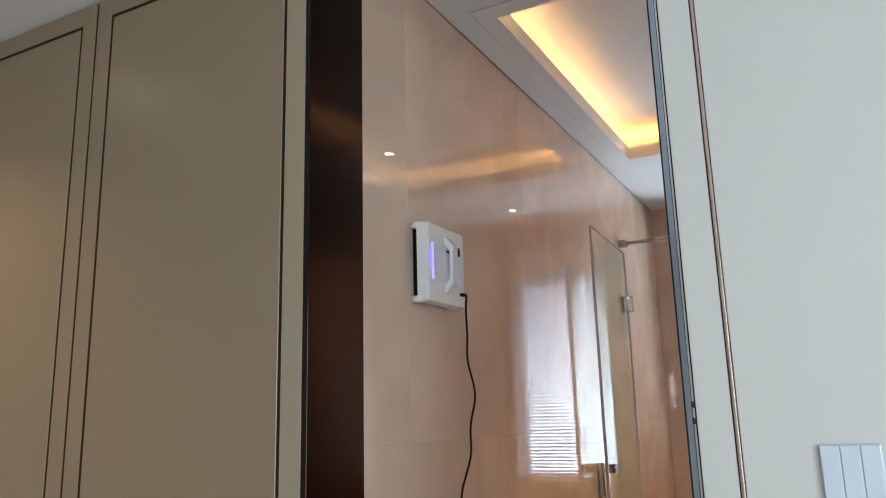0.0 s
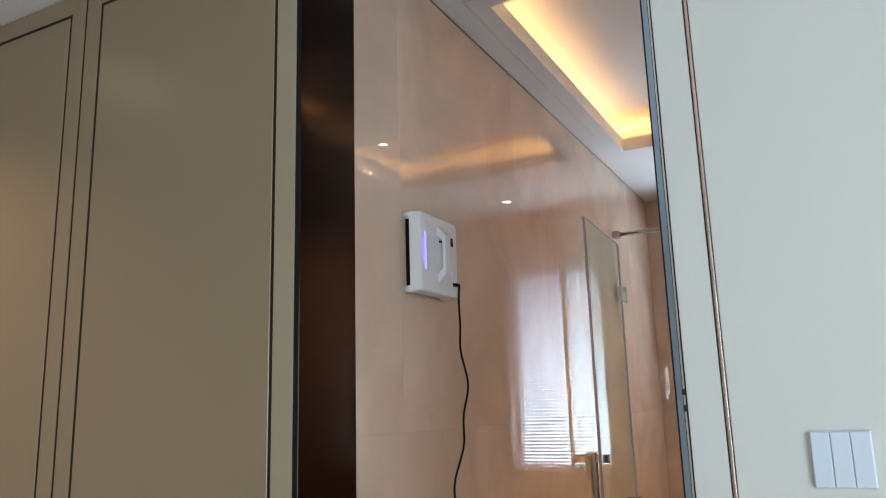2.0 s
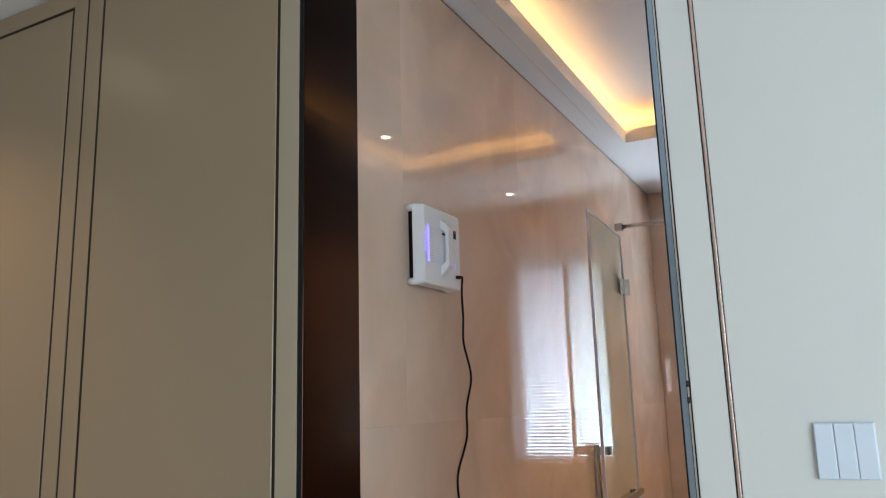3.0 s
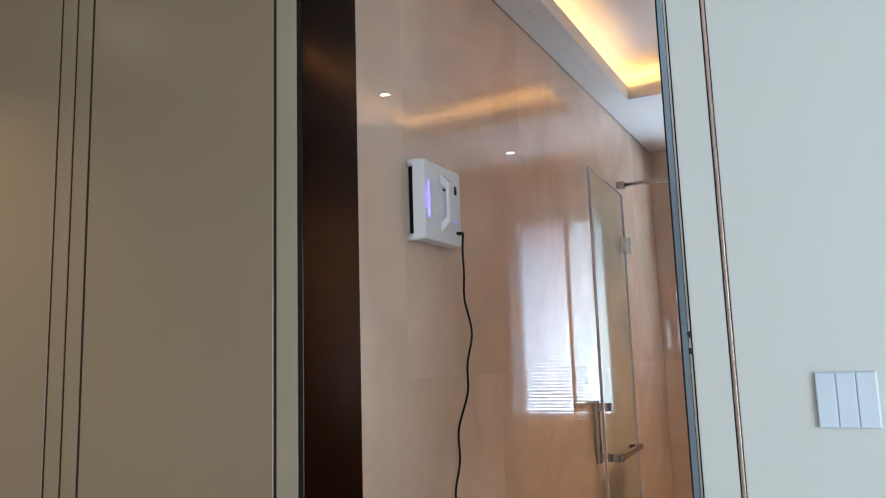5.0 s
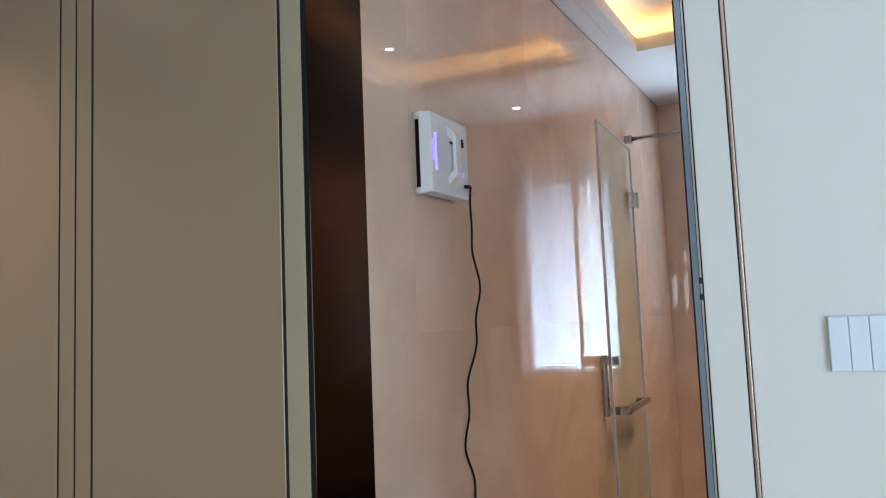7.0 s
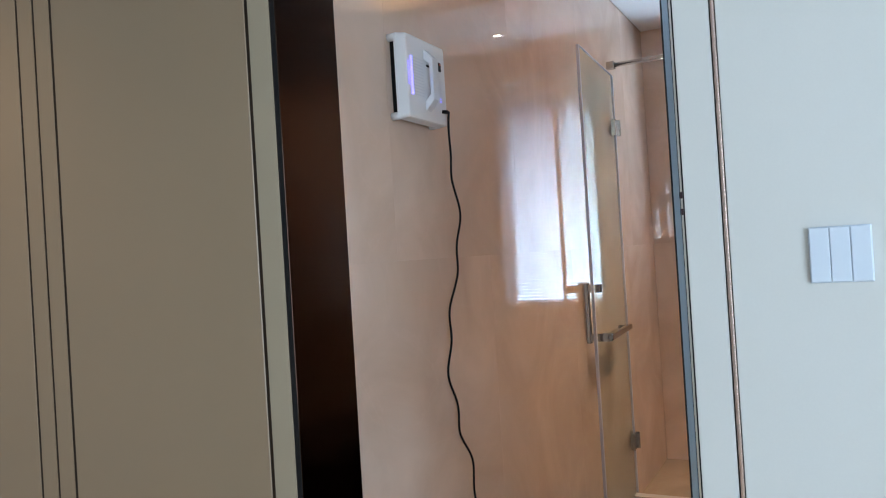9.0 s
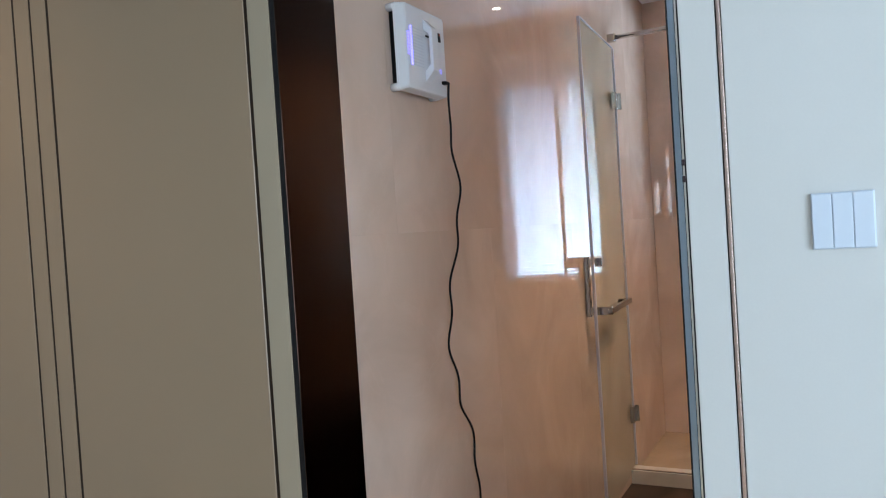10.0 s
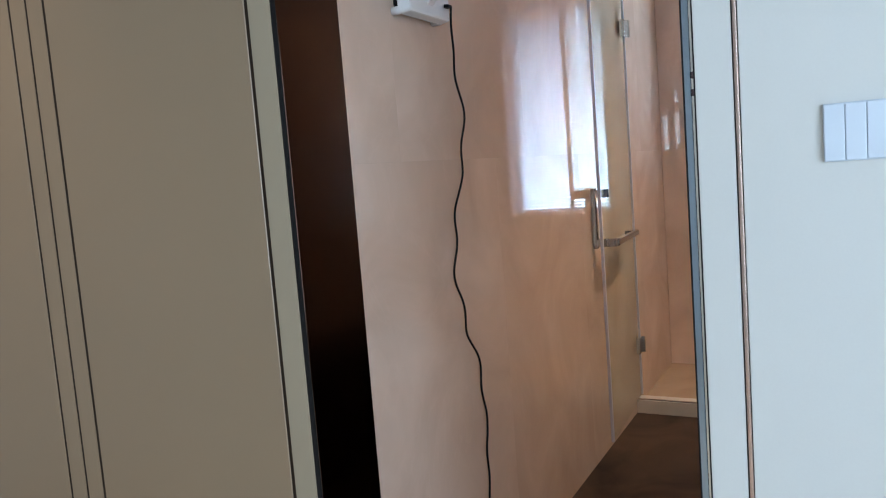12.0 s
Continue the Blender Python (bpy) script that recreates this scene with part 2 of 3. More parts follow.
structure("wall_north_lintel", box(JL - 0.024, 0.0, 2.64, JR + 0.022, TH, H + 0.4), CREAM, "cream head over the bathroom doorway", "wall")

# doorway linings
lining = thing("doorway_lining", "dark brushed bronze steel lining of the bathroom doorway", "door frame")
lining["kind"] = "structure"
part("jamb", box(JL - 0.022, 0.002, 0.0, JL, TH, 2.64, 0.0015), BRONZE, lining)
# flat black strip on the jamb's front, for the shade of the gap
part("jamb_gap_shade", box(JL - 0.012, 0.001, 0.0, JL - 0.0005, 0.0016, 2.64), RUBBER, lining)
lining = thing("doorway_lining", "dark blue-grey steel edge of the bathroom doorway", "door frame")
lining["kind"] = "structure"
part("lip", box(JR, -0.0045, 0.0, JR + 0.0014, 0.012, 2.64, 0.0004), RUBBER, lining, "thin black lip")
part("edge", box(JR + 0.0016, -0.004, 0.0, JR + 0.012, 0.012, 2.64, 0.001), BLUESTEEL, lining)
for z in (1.490, 1.516):
    part("latch", box(JR + 0.0125, -0.0042, z - 0.005, JR + 0.0160, -0.0012, z + 0.005, 0.0008), LATCH, lining, "small dark red latch")
part("jamb", box(JR, 0.0122, 0.0, JR + 0.012, TH, 2.64), BRONZE, lining)
part("seal", box(JR + 0.0125, -0.001, 0.0, JR + 0.0155, 0.10, 2.64), NICKEL, lining)
part("gasket", box(JR + 0.0156, 0.0005, 0.0, JR + 0.0172, 0.10, 2.64), RUBBER, lining)


# ---- fitted cabinet fronts ----
def cabinet_front(x0, x1, label, edge=None):
    """A tall lacquered door: mitred frame, a dark groove all round, and a flat inner panel."""
    w, s, g, t = x1 - x0, 0.0560, 0.0095, 0.022
    z0, z1 = 0.08, 2.692
    c = thing("cabinet_door", label, "cabinet door", "tall cabinet doors", (x0, 0, 0))
    part("inlay", box(s - 0.004, 0.002, z0 + s - 0.004, s + g + 0.004, 0.0115, z1 - s + 0.004), GROOVE, c, "dark brown inlay round the panel")
    part("inlay", box(w - s - g - 0.004, 0.002, z0 + s - 0.004, w - s + 0.004, 0.0115, z1 - s + 0.004), GROOVE, c)
    part("inlay", box(s + g + 0.004, 0.002, z1 - s - g - 0.004, w - s - g - 0.004, 0.0115, z1 - s + 0.004), GROOVE, c)
    part("inlay", box(s + g + 0.004, 0.002, z0 + s - 0.004, w - s - g - 0.004, 0.0115, z0 + s + g + 0.004), GROOVE, c)
    part("backing", box(-0.004, 0.0122, z0, w + 0.0005, 0.028, z1), GROOVE, c)
    part("edge_strip", box(-0.0085, 0.002, z0, -0.0005, 0.012, z1), GROOVE, c, "dark strip in the gap between doors")
    part("panel", box(s + g, 0.0, z0 + s + g, w - s - g, 0.012, z1 - s - g, 0.0015), OLIVE, c)
    e = 0.0003
    part("stile", prism([(0, z0), (0, z1), (s, z1 - s), (s, z0 + s)], "y", 0, 0.012, 0.001), OLIVE, c)
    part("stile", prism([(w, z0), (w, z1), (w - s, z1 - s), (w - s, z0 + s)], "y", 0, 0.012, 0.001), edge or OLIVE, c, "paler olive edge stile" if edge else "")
    part("rail", prism([(e, z1), (w - e, z1), (w - s - e, z1 - s), (s + e, z1 - s)], "y", 0, 0.012, 0.001), OLIVE, c)
    part("rail", prism([(e, z0), (w - e, z0), (w - s - e, z0 + s), (s + e, z0 + s)], "y", 0, 0.012, 0.001), OLIVE, c)
    return c


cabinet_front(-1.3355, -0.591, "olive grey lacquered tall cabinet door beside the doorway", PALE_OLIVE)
cabinet_front(-2.095, -1.3445, "olive grey lacquered tall cabinet door with grooved frame")
cabinet_front(-2.853, -2.104, "olive grey lacquered tall cabinet door in the corner")
structure("plinth", box(-2.99, 0.012, 0.0, -0.602, 0.029, 0.078), GROOVE, "dark recessed plinth under the cabinet doors", "plinth")

# cream panels beside the doorway
structure("panel_narrow", box(0.2064, 0.0, 0.0, 0.2598, 0.0155, HALL, 0.0008), CREAM, "narrow cream panel along the doorway", "wall panel")
strip = thing("trim_strip", "thin rose gold metal strip let into the cream wall", "trim")
strip["kind"] = "structure"
part("recess", box(0.2602, 0.0012, 0.0, 0.2620, 0.0155, HALL, 0.0006), GROOVE, strip, "dark brown recess beside the metal")
part("metal", box(0.2622, -0.0015, 0.0, 0.2682, 0.0155, HALL, 0.0021, 4), ROSE, strip)
part("gap", box(0.2684, 0.003, 0.0, 0.2691, 0.0155, HALL), RUBBER, strip)
structure("panel_wide", box(0.2693, 0.0, 0.0, 2.4, 0.0155, HALL, 0.0008), CREAM, "wide cream wall panel with the light switch", "wall panel")

sw = thing("light_switch", "silver white light switch with three tall rockers", "light switch", at=(0.377, 0, 1.372))
part("plate", box(0, -0.006, 0, 0.081, -0.0002, 0.081, 0.0015, 2), SILVER, sw)
for k in range(3):
    part("rocker", box(0.0012 + k * 0.0264, -0.0105, 0.0015, 0.0012 + k * 0.0264 + 0.0256, -0.0055, 0.0795, 0.0012, 2), SILVER, sw)

# ---- bathroom shell ----
structure("floor_bathroom", box(AX - 0.2, 0.1, -0.1, XR + 0.2, YC - 0.03, 0.0), DARKSTONE, "dark brown polished stone bathroom floor", "floor")
structure("shower_floor", box(AX, YC + 0.05, -0.1, XR, YF + 0.02, 0.030), SHOWER_FLOOR, "tan stone shower floor", "floor")
curb = structure("shower_curb", box(AX + 0.001, YC - 0.035, -0.05, XR, YC + 0.06, 0.074, 0.003, 2), MARBLE_PALE, "white stone curb of the shower", "shower curb")
structure("trim_curb", box(AX + 0.002, YC - 0.030, 0.0742, XR, YC - 0.018, 0.080, 0.001), NICKEL, "bright metal strip on the shower curb", "trim")
structure("wall_bath_side", box(XR, TH, 0, XR + 0.2, YF + 0.2, H + 0.4), MARBLE, "polished beige marble side wall", "wall")
bm = box(AX - 0.3, YF + 0.012, 0, WX0, YF + 0.2, H + 0.4)
box(WX1, YF + 0.012, 0, XR + 0.2, YF + 0.2, H + 0.4, bm=bm)
box(WX0, YF + 0.012, 0, WX1, YF + 0.2, WZ0, bm=bm)
box(WX0, YF + 0.012, WZ1, WX1, YF + 0.2, H + 0.4, bm=bm)
back = structure("wall_shower", bm, MARBLE, "polished beige marble back wall of the shower with a window", "wall")
side = structure("wall_marble", box(AX - 0.22, TH, 0, AX - 0.013, YF + 0.2, H + 0.4), GROUT, "polished beige marble slab wall of the bathroom", "wall")

# ceiling with a lit cove
TX0, TX1, TY0, TY1 = -0.485, 0.60, 0.90, 2.652
LIP, UP = 0.07, 0.16
bm = box(AX - 0.05, TH - 0.01, H, TX0, YF + 0.05, H + 0.02)
box(TX1, TH - 0.01, H, XR + 0.05, YF + 0.05, H + 0.02, bm=bm)
box(TX0, TH - 0.01, H, TX1, TY0, H + 0.02, bm=bm)
box(TX0, TY1, H, TX1, YF + 0.05, H + 0.02, bm=bm)
# upstand of the cove
box(TX0 - 0.02, TY0 - 0.02, H + 0.02, TX0, TY1 + 0.02, H + LIP, bm=bm)
box(TX1, TY0 - 0.02, H + 0.02, TX1 + 0.02, TY1 + 0.02, H + LIP + 0.03, bm=bm)
box(TX0, TY0 - 0.02, H + 0.02, TX1, TY0, H + LIP, bm=bm)
box(TX0, TY1, H + 0.02, TX1, TY1 + 0.02, H + LIP, bm=bm)
structure("ceiling_bathroom", bm, CEILING, "white bathroom ceiling with a recessed lit cove", "ceiling")
bm = box(TX0 - 0.14, TY0 - 0.14, H + UP, TX1 + 0.14, TY1 + 0.14, H + UP + 0.03)
for a, b, c, d in ((TX0 - 0.16, TY0 - 0.16, TX0 - 0.14, TY1 + 0.16), (TX1 + 0.14, TY0 - 0.16, TX1 + 0.16, TY1 + 0.16), (TX0 - 0.14, TY0 - 0.16, TX1 + 0.14, TY0 - 0.14), (TX0 - 0.14, TY1 + 0.14, TX1 + 0.14, TY1 + 0.16)):
    box(a, b, H + 0.02, c, d, H + UP + 0.03, bm=bm)
structure("ceiling_cove", bm, CEILING, "upper ceiling of the lit cove", "ceiling")
bm = box(AX - 0.2, TH, H + 0.38, XR + 0.2, YF + 0.2, H + 0.4)
structure("ceiling_slab", bm, PLASTER, "slab over the bathroom", "ceiling")
# fine shadow line round the cove
bm = bmesh.new()
for a, b, c, d in ((TX0 - 0.068, TY0 - 0.08, TX0 - 0.065, TY1 - 0.3), (TX0 - 0.065, TY0 - 0.08, TX1, TY0 - 0.077)):
    box(a, b, H - 0.0025, c, d, H - 0.0005, bm=bm)
structure("trim_ceiling", bm, PLASTER, "thin bead in the bathroom ceiling along the cove", "trim")
# solid thin strip, coloured as the dark gap where marble meets ceiling
structure("trim_gap_shade", box(AX + 0.0004, TH + 0.001, H - 0.005, AX + 0.004, YF - 0.001, H - 0.0004), GAP_SHADE, "thin brown strip coloured as the shade in the gap above the marble", "trim")
led = thing("led_tape", "warm white lit tape hidden in the ceiling cove", "led light")
for a, b, c, d in ((TX0 - 0.118, TY0 - 0.1, TX0 - 0.103, TY1 + 0.1), (TX1 + 0.103, TY0 - 0.1, TX1 + 0.118, TY1 + 0.1), (TX0 - 0.1, TY0 - 0.118, TX1 + 0.1, TY0 - 0.103), (TX0 - 0.1, TY1 + 0.103, TX1 + 0.1, TY1 + 0.118)):
    part("tape", box(a, b, H + 0.0205, c, d, H + 0.026), LED_WARM, led)


def downlight(x, y, z):
    d = thing("downlight", "small round recessed ceiling downlight, lit warm white", "downlight", "ceiling downlights", (x, y, z))
    bm = bmesh.new()
    rings = [[bm.verts.new((r * math.cos(k * math.pi / 12), r * math.sin(k * math.pi / 12), h)) for k in range(24)] for r, h in ((0.045, -0.0005), (0.044, -0.005), (0.028, -0.006), (0.025, -0.0008))]
    for r, q in zip(rings, rings[1:]):
        for k in range(24):
            bm.faces.new((r[k], q[k], q[(k + 1) % 24], r[(k + 1) % 24])).smooth = True
    part("rim", bm, WHITE_FRAME, d)
    bm = bmesh.new()
    bmesh.ops.create_cone(bm, cap_ends=True, segments=24, radius1=0.025, radius2=0.025, depth=0.0015, matrix=pose(0, 0, -0.0015))
    part("lens", bm, LENS_WARM, d)
    return d


for p in DOWNLIGHTS:
    downlight(*p)

# ---- shower window with its blind ----
win = thing("window_1", "white framed shower window behind a slatted blind", "window", at=(0, YF, 0))
win["kind"] = "structure"
F = 0.035
wf = part("window_frame", box(WX0, 0.10, WZ0, WX0 + F, 0.16, WZ1, 0.003), WHITE_FRAME, win)
part("window_frame", box(WX1 - F, 0.10, WZ0, WX1, 0.16, WZ1, 0.003), WHITE_FRAME, win)
part("window_frame", box(WX0 + F, 0.10, WZ0, WX1 - F, 0.16, WZ0 + F, 0.003), WHITE_FRAME, win)
part("window_frame", box(WX0 + F, 0.10, WZ1 - F, WX1 - F, 0.16, WZ1, 0.003), WHITE_FRAME, win)
for z0, z1 in ((WZ0 + F, WZ1 - F),):
    p = part("pane", box(WX0 + F, 0.125, z0, WX1 - F, 0.131, z1), GLASS, win)
    p.visible_shadow = False

blind = thing("venetian_blind", "white aluminium slatted blind, slats half tilted, over the shower window", "blind", at=(0, YF - 0.022, 0))
part("headrail", box(BX0, -0.018, BZ1 - 0.03, BX1, 0.018, BZ1, 0.003), WHITE_FRAME, blind)
part("bottom_rail", box(BX0, -0.014, BZ0, BX1, 0.014, BZ0 + 0.018, 0.004, 2), WHITE_FRAME, blind)
LADDERS = (-0.137, 0.338)
PITCH, DEEP, TILT = 0.0225, 0.0255, radians(47)


def slat_mesh():
    """One curved slat with the two cord holes cut through it, tilted with its outer edge low."""
    bm = bmesh.new()
    xs = [BX0]
    for c in LADDERS:
        xs += [c - 0.0045, c + 0.0045]
    xs.append(BX1)
    vs = [-0.5, -0.34, -0.13, 0.13, 0.34, 0.5]
    grid = []
    for v in vs:
        y, bow = v * DEEP, 0.0048 * (1 - (2 * v) ** 2)
        grid.append([bm.verts.new((x, y * math.cos(TILT) + bow * math.sin(TILT), -y * math.sin(TILT) + bow * math.cos(TILT))) for x in xs])
    for j in range(5):
        for i in range(len(xs) - 1):
            if not (j == 2 and i in (1, 3)):
                bm.faces.new((grid[j][i], grid[j][i + 1], grid[j + 1][i + 1], grid[j + 1][i])).smooth = True
    bmesh.ops.solidify(bm, geom=list(bm.faces), thickness=0.0006)
    me = bpy.data.meshes.new("slat")
    bm.to_mesh(me)
    bm.free()
    me.materials.append(SLAT)
    return me


slat = slat_mesh()
z = BZ0 + 0.030
while z < BZ1 - 0.04:
    s = new("slat", slat)
    s.parent = blind
    s.location = (0, 0, z)
    z += PITCH
for x in LADDERS:
    for y in (-0.021, 0.021):
        part("cord", tube([(x, y, BZ0 + 0.01), (x, y, BZ1 - 0.02)], 0.0009, 6), WHITE_FRAME, blind)

# rear hall window and the wide bedroom window
win = thing("window_2", "small white framed window in the rear wall", "window", at=(0, -4.3, 0))
win["kind"] = "structure"
for a, b in ((RX0, 0.731), (0.80, 0.92), (1.012, RX1)):
    part("window_frame", box(a, -0.03, RZ0, b, 0.03, RZ1, 0.003), WHITE_FRAME, win)
part("window_frame", box(0.731, -0.025, 2.10, 0.80, 0.025, 2.27, 0.003), WHITE_FRAME, win)
part("window_frame", box(0.92, -0.025, 2.05, 1.012, 0.025, RZ1, 0.003), WHITE_FRAME, win)
win = thing("window_3", "wide white framed bedroom window", "window", at=(2.5, 0, 0))
win["kind"] = "structure"
for a, b, c, d in ((-3.6, 0.5, -3.54, 2.4), (-1.46, 0.5, -1.4, 2.4), (-3.54, 0.5, -1.46, 0.56), (-3.54, 2.34, -1.46, 2.4), (-2.53, 0.56, -2.47, 2.34)):
    part("window_frame", box(-0.03, a, b, 0.03, c, d, 0.004), WHITE_FRAME, win)

# ---- shower door, rail and fittings ----
HX, HY = -0.618, 2.892      # hinge edge
EX, EY = -0.576, 2.140      # free edge
ang = math.degrees(math.atan2(EY - HY, EX - HX))
door = thing("shower_door", "frameless clear glass shower door standing open along the marble wall", "shower door", at=(HX, HY, 0))
door.rotation_euler = (0, 0, radians(ang))
L = math.hypot(EX - HX, EY - HY)
pane = part("pane", box(0.004, -0.004, 0.095, L - 0.002, 0.004, 2.368), GLASS_TINT, door, "clear tempered glass")
pane.visible_shadow = False
part("edge_seal", box(L - 0.002, -0.007, 0.095, L + 0.012, 0.007, 2.368, 0.002), GLASS_EDGE, door, "pale polished free edge")
part("edge_seal", box(-0.004, -0.006, 0.095, 0.004, 0.006, 2.368, 0.001), GLASS_EDGE, door, "pale seal on the hinge edge")
part("edge_seal", box(0.004, -0.0045, 2.368, L - 0.002, 0.0045, 2.371), GLASS_EDGE, door)
for z in (2.082, 0.377):
    hinge = part("hinge", box(-0.006, -0.012, z - 0.045, 0.05, 0.012, z + 0.045, 0.002, 2), NICKEL, door, "satin nickel glass hinge")
    part("wall_plate", box(-0.012, -0.03, z - 0.045, -0.006, 0.03, z + 0.045, 0.001), NICKEL, hinge)
    part("pin", tube([(-0.004, 0, z - 0.05), (-0.004, 0, z + 0.05)], 0.006), NICKEL, hinge)
# handle: an upright pull on the wall's side, a towel bar on the room's side; local y>0 is the room's side
G = L - 0.07
handle = thing("door_handle", "polished chrome pull with a towel bar on the glass shower door", "door handle", at=(HX, HY, 0))
handle.rotation_euler = (0, 0, radians(ang))
part("pull", box(G - 0.016, -0.056, 0.995, G + 0.016, -0.036, 1.275, 0.003, 2), CHROME, handle)
part("standoff", box(G - 0.015, -0.05, 1.230, G + 0.015, 0.022, 1.268, 0.003, 2), CHROME, handle)
part("standoff", box(G - 0.015, -0.05, 1.004, G + 0.015, 0.062, 1.040, 0.003, 2), CHROME, handle)
part("towel_bar", box(G - 0.46, 0.042, 1.008, G + 0.02, 0.070, 1.036, 0.008, 3), CHROME, handle)
part("standoff", box(G - 0.44, 0.005, 1.010, G - 0.41, 0.05, 1.034, 0.003, 2), CHROME, handle)
part("shelf", box(G - 0.41, 0.008, 1.019, G - 0.016, 0.043, 1.025, 0.001), CHROME, handle)

rail = thing("shower_rail", "polished chrome stay rail fixed to the marble over the shower door", "rail")
part("bar", tube([(AX + 0.01, YC, 2.424), (XR - 0.01, YC, 2.424)], 0.013, 20), CHROME, rail)
part("wall_bracket", box(AX + 0.0005, YC - 0.02, 2.404, AX + 0.045, YC + 0.02, 2.444, 0.004, 2), CHROME, rail)
part("wall_bracket", box(XR - 0.045, YC - 0.02, 2.404, XR - 0.0005, YC + 0.02, 2.444, 0.004, 2), NICKEL, rail)


def corner_shelf(z):
    c = thing("shower_shelf", "small polished chrome shelf on the marble wall of the shower", "shelf", "shower shelves", (XR, 3.64, z))
    part("shelf", box(-0.09, -0.05, -0.006, -0.0005, 0.05, 0.006, 0.003), CHROME, c)
    part("front_bar", tube([(-0.096, -0.055, 0.012), (-0.096, 0.055, 0.012)], 0.008, 14), MIRROR_CHROME, c)
    return c


van = thing("low_cabinet", "low dark brown wooden cabinet against the marble side wall", "cabinet", at=(XR, 0, 0))
part("body", box(-0.42, 1.10, 0.06, -0.001, 2.70, 0.53, 0.003), WENGE, van)
part("top", box(-0.44, 1.09, 0.531, -0.001, 2.71, 0.56, 0.004, 2), WENGE, van)
for k in range(3):
    part("drawer_front", box(-0.438, 1.105 + k * 0.532, 0.08, -0.421, 1.625 + k * 0.532, 0.52, 0.002), WENGE, van)
part("plinth", box(-0.38, 1.13, 0.0005, -0.01, 2.67, 0.0595), BLACK, van)
corner_shelf(1.76)
corner_shelf(1.12)
hook = thing("robe_hook", "slim chrome hook on the marble wall of the shower", "hook", at=(XR, 3.66, 1.92))
part("plate", box(-0.006, -0.012, -0.02, -0.0005, 0.012, 0.02, 0.001), CHROME, hook)
part("peg", tube([(-0.004, 0, 0), (-0.03, 0, -0.01), (-0.045, 0, -0.05), (-0.03, 0, -0.08)], 0.006, 10), MIRROR_CHROME, hook)


# ---- wall-cleaning robot on the marble ----
def robot(y, z):
    """Square suction robot, flat against the wall; local x points away from the wall."""
    r = thing("wall_cleaning_robot", "white square cleaning robot clinging to the marble wall", "cleaning robot", at=(AX, y, z))
    h = 0.118
    part("suction_base", box(0.0008, -h + 0.012, -h + 0.010, 0.024, h - 0.012, h - 0.010, 0.006, 2), BLACK, r, "black suction skirt and cleaning pads")
    base = prism([(-h + 0.004, -h), (h - 0.004, -h), (h, -h + 0.004), (h, h - 0.004), (h - 0.004, h), (-h + 0.004, h), (-h, h - 0.004), (-h, -h + 0.004)], "x", 0.024, 0.034, 0.002)
    part("base_shell", base, ROBOT_WHITE, r)
    # shell tapering towards the front
    bm = bmesh.new()
    loops = []
    for x, i in ((0.034, 0.0005), (0.056, 0.003), (0.0615, 0.0045), (0.064, 0.009)):
        e, c = h - i, 0.009
        loop = []
        for sy, sz in ((1, 1), (-1, 1), (-1, -1), (1, -1)):
            for k in range(5):
                a = math.atan2(sz, sy) - math.pi / 4 + k * math.pi / 8
                loop.append(bm.verts.new((x, sy * (e - c) + c * math.cos(a), sz * (e - c) + c * math.sin(a))))
        loops.append(loop)
    for p, q in zip(loops, loops[1:]):
        for k in range(len(p)):
            bm.faces.new((p[k], p[(k + 1) % len(p)], q[(k + 1) % len(p)], q[k]))
    bm.faces.new(loops[-1])
    bm.faces.new(loops[0][::-1])
    bmesh.ops.recalc_face_normals(bm, faces=bm.faces)
    part("shell", bm, ROBOT_WHITE, r)
    for sy in (-1, 1):
        for sz in (-1, 1):
            part("corner_foot", tube([(0.001, sy * (h - 0.010), sz * (h - 0.010)), (0.022, sy * (h - 0.010), sz * (h - 0.010)), (0.026, sy * (h - 0.010), sz * (h - 0.010))], 0.011, 14), ROBOT_WHITE, r)
    # two columns of vent slits, lit blue from inside on the outer ends
    for k in range(13):
        zz = -0.050 + k * 0.0084
        part("vent_slit", box(0.0638, -0.094, zz, 0.0648, -0.083, zz + 0.0034), LED_BLUE, r, "lit blue vent slit")
        if 2 < k < 11:
            part("vent_slit", box(0.0610, -0.1095, zz, 0.0650, -0.0985, zz + 0.0026), LED_DIM, r, "dim blue vent slit")
        part("vent_slit", box(0.0638, -0.080, zz, 0.0645, -0.022, zz + 0.003), ROBOT_GREY, r)
        part("vent_slit", box(0.0638, 0.028, zz, 0.0645, 0.058, zz + 0.003), ROBOT_GREY, r)
        part("vent_slit", box(0.0638, 0.072, zz, 0.0646, 0.080, zz + 0.0028), LED_BLUE if k < 2 else ROBOT_GREY, r)
    # arched carrying handle
    hd = prism([(0.064, -0.088), (0.096, -0.058), (0.096, 0.058), (0.064, 0.088), (0.064, 0.058), (0.083, 0.042), (0.083, -0.042), (0.064, -0.058)], "y", -0.019, 0.013, 0.003)
    part("handle", hd, ROBOT_WHITE, r, "arched white carrying handle")
    # raised black block that paints the shaded notch under the handle's top
    part("handle_shade", box(0.0636, -0.004, 0.040, 0.0655, 0.016, 0.046), BLACK, r, "thin black block coloured as the dark shade behind the handle")
    part("power_button", box(0.0640, 0.070, 0.040, 0.067, 0.084, 0.066, 0.001), BLACK, r, "small dark power button")
    part("button_mark", box(0.0668, 0.073, 0.058, 0.0676, 0.081, 0.063), ORANGE, r)
    r.scale = (0.90, 1, 1)
    return r


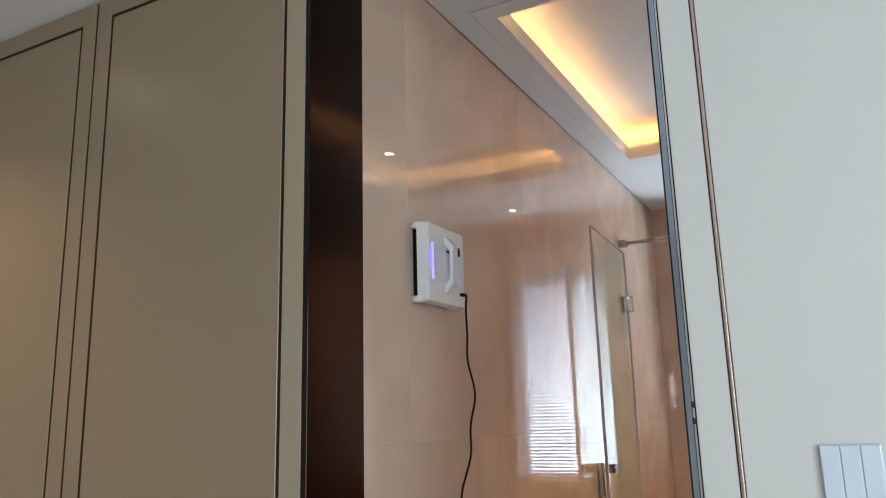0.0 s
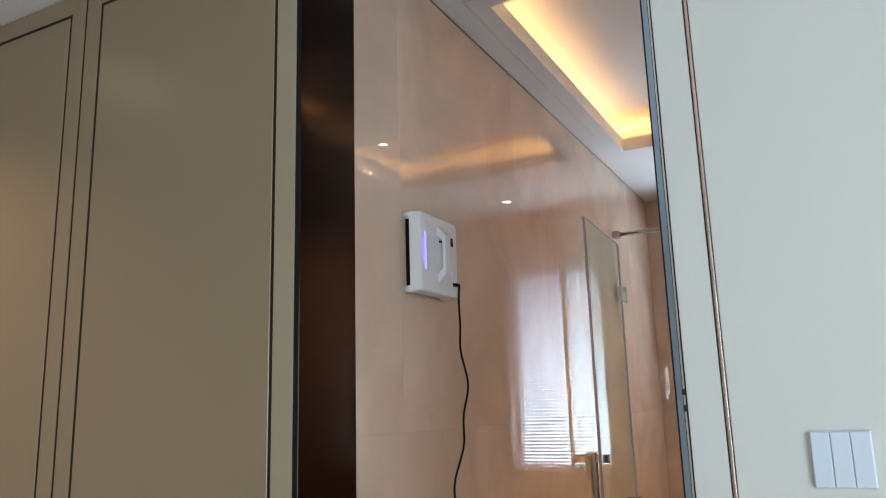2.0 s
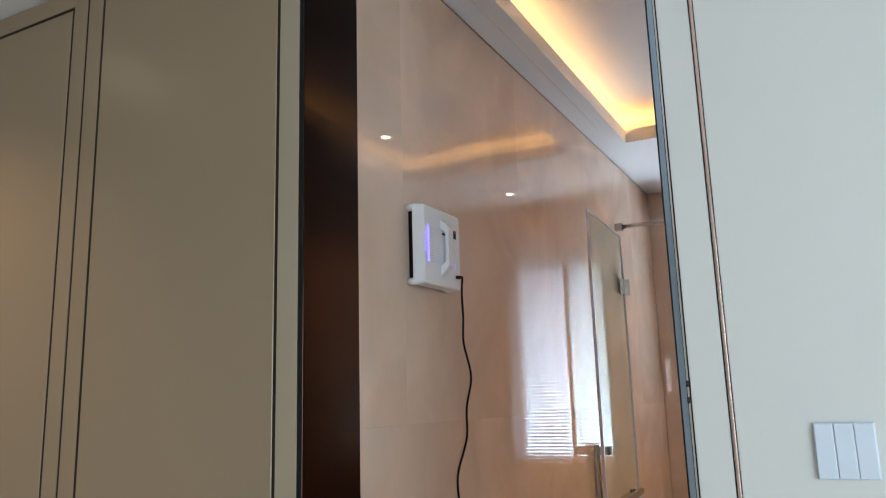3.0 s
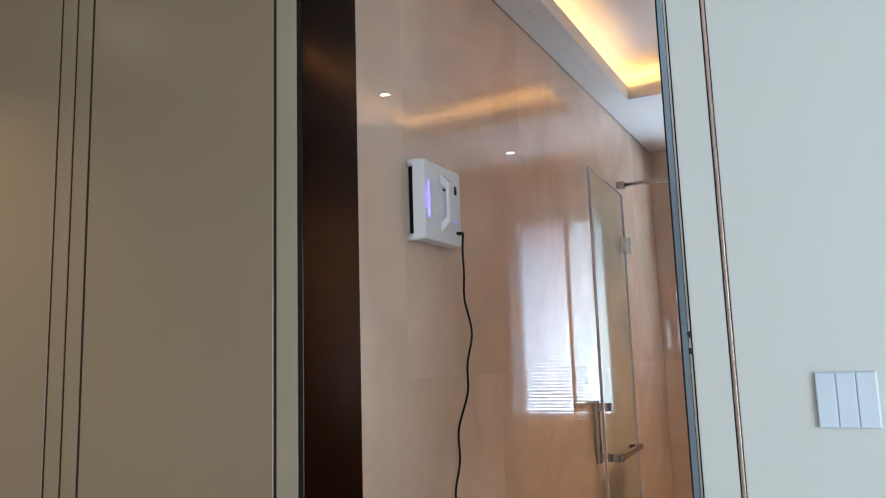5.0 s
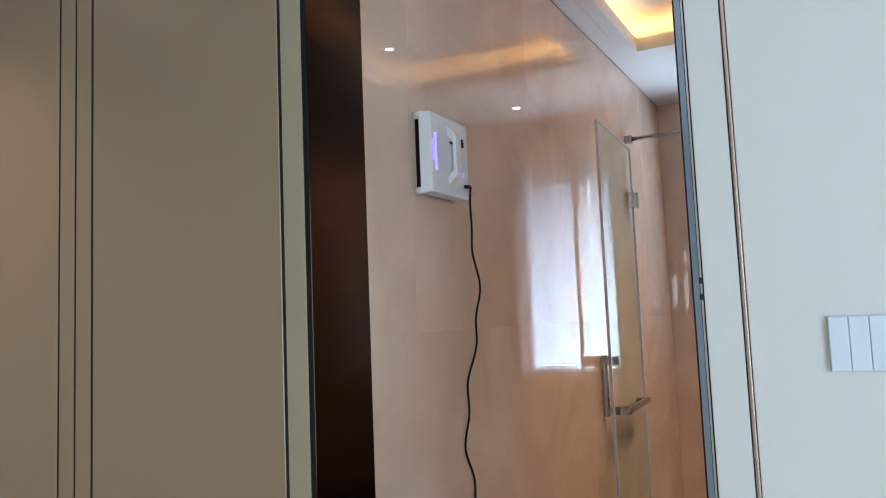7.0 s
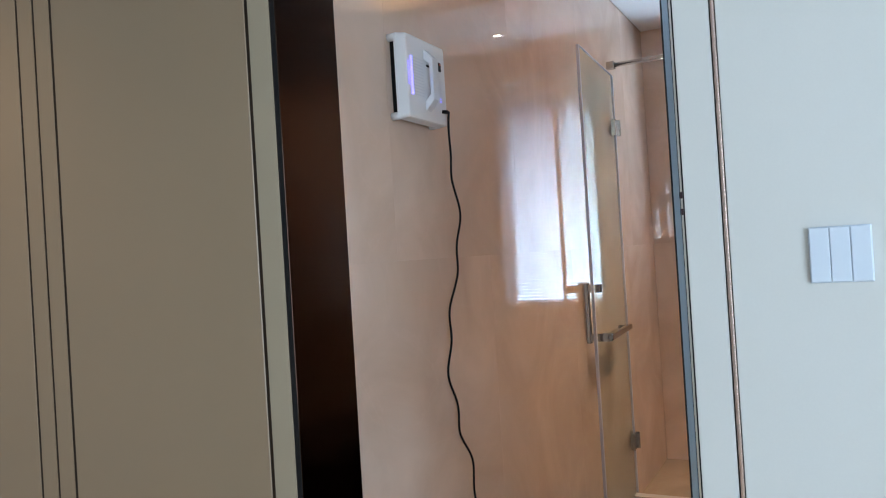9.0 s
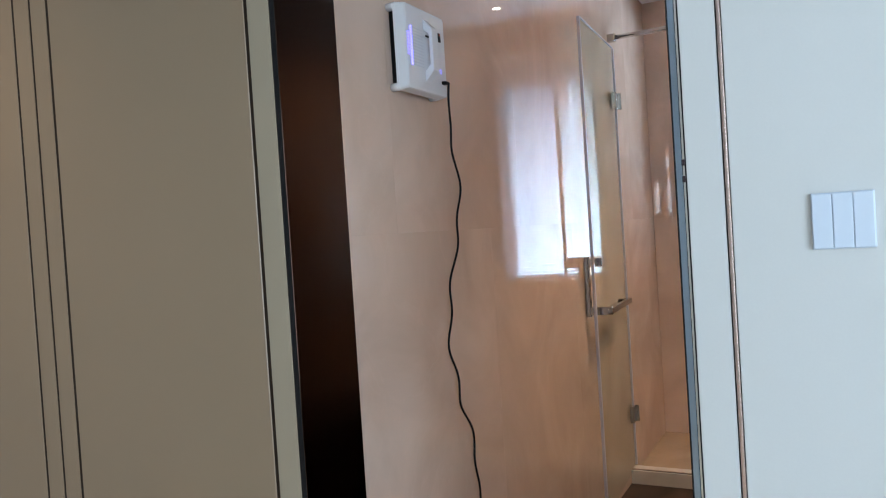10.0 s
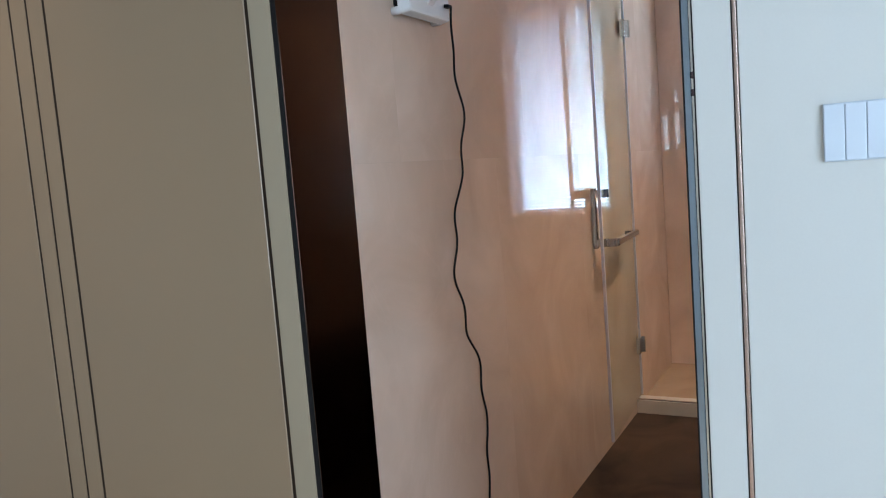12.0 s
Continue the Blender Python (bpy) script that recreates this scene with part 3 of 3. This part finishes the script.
RY, RZ = 0.664, 1.940
robot(RY, RZ)
cable = thing("power_cable", "thin black power cable hanging from the robot down the wall", "cable")
part("plug", prism([(0.060, -0.005), (0.074, -0.005), (0.076, 0.003), (0.060, 0.005)], "y", -0.009, 0.010, 0.001), BLACK, cable).location = (AX + 0.004, RY + 0.074, RZ - 0.079)
pts = []
for k in range(141):
    s = k / 140
    z = RZ - 0.079 - s * (RZ - 0.079 - 0.004)
    drop = RZ - 0.079 - z
    free = min(1.0, drop / 0.22)
    wave = 0.042 * math.sin(2 * math.pi * (drop - 0.20) / 0.72) + 0.014 * math.sin(2 * math.pi * (drop - 0.245) / 0.19)
    lower = max(0.0, min(1.0, (drop - 0.95) / 0.35))
    y = (1 - free) * (RY + 0.082) + free * (0.803 + (1 - 0.5 * lower) * wave) + 0.095 * lower
    x = AX + 0.078 - 0.055 * min(1.0, drop / 0.5)
    pts.append((x, y, z))
end = pts[-1]
for k in range(1, 30):
    s = k / 29
    pts.append((end[0] + 0.55 * s, end[1] + 0.25 * math.sin(2.4 * s) - 0.1 * s, 0.004))
part("cord", tube(pts, 0.0034, 8), BLACK, cable)


# ---- marble slabs of the long wall ----
ROWS_Z = (0.0, 1.437, H)
FIRST = (1.156, 0.537)
shared = {}
for r in range(2):
    z0, z1 = ROWS_Z[r], ROWS_Z[r + 1]
    ys, y = [TH], FIRST[r]
    while y < YF - 0.1:
        ys.append(y)
        y += 0.90
    ys.append(YF + 0.012)
    for y0, y1 in zip(ys, ys[1:]):
        key = (round(y1 - y0, 3), round(z1 - z0, 3))
        if key not in shared:
            bm = box(-0.012, 0.0002, 0.0002, 0.0, key[0] - 0.0002, key[1] - 0.0002, 0.0002)
            me = bpy.data.meshes.new("marble_slab")
            bm.to_mesh(me)
            bm.free()
            me.materials.append(MARBLE)
            shared[key] = me
        s = new("marble_slab", shared[key])
        s.parent = side
        s.location = (AX, y0, z0)

# slabs of the shower's back wall beside and under the window
for x0, x1, z0, z1 in ((AX, WX0, 0.03, 1.437), (AX, WX0, 1.437, H),
                       (WX0, WX1, 0.03, WZ0), (WX0, WX1, WZ1, H),
                       (WX1, XR, 0.03, 1.437), (WX1, XR, 1.437, H)):
    part("marble_slab", box(x0 + 0.0006, YF, z0 + 0.0006, x1 - 0.0006, YF + 0.011, z1 - 0.0006, 0.0008), MARBLE, back)
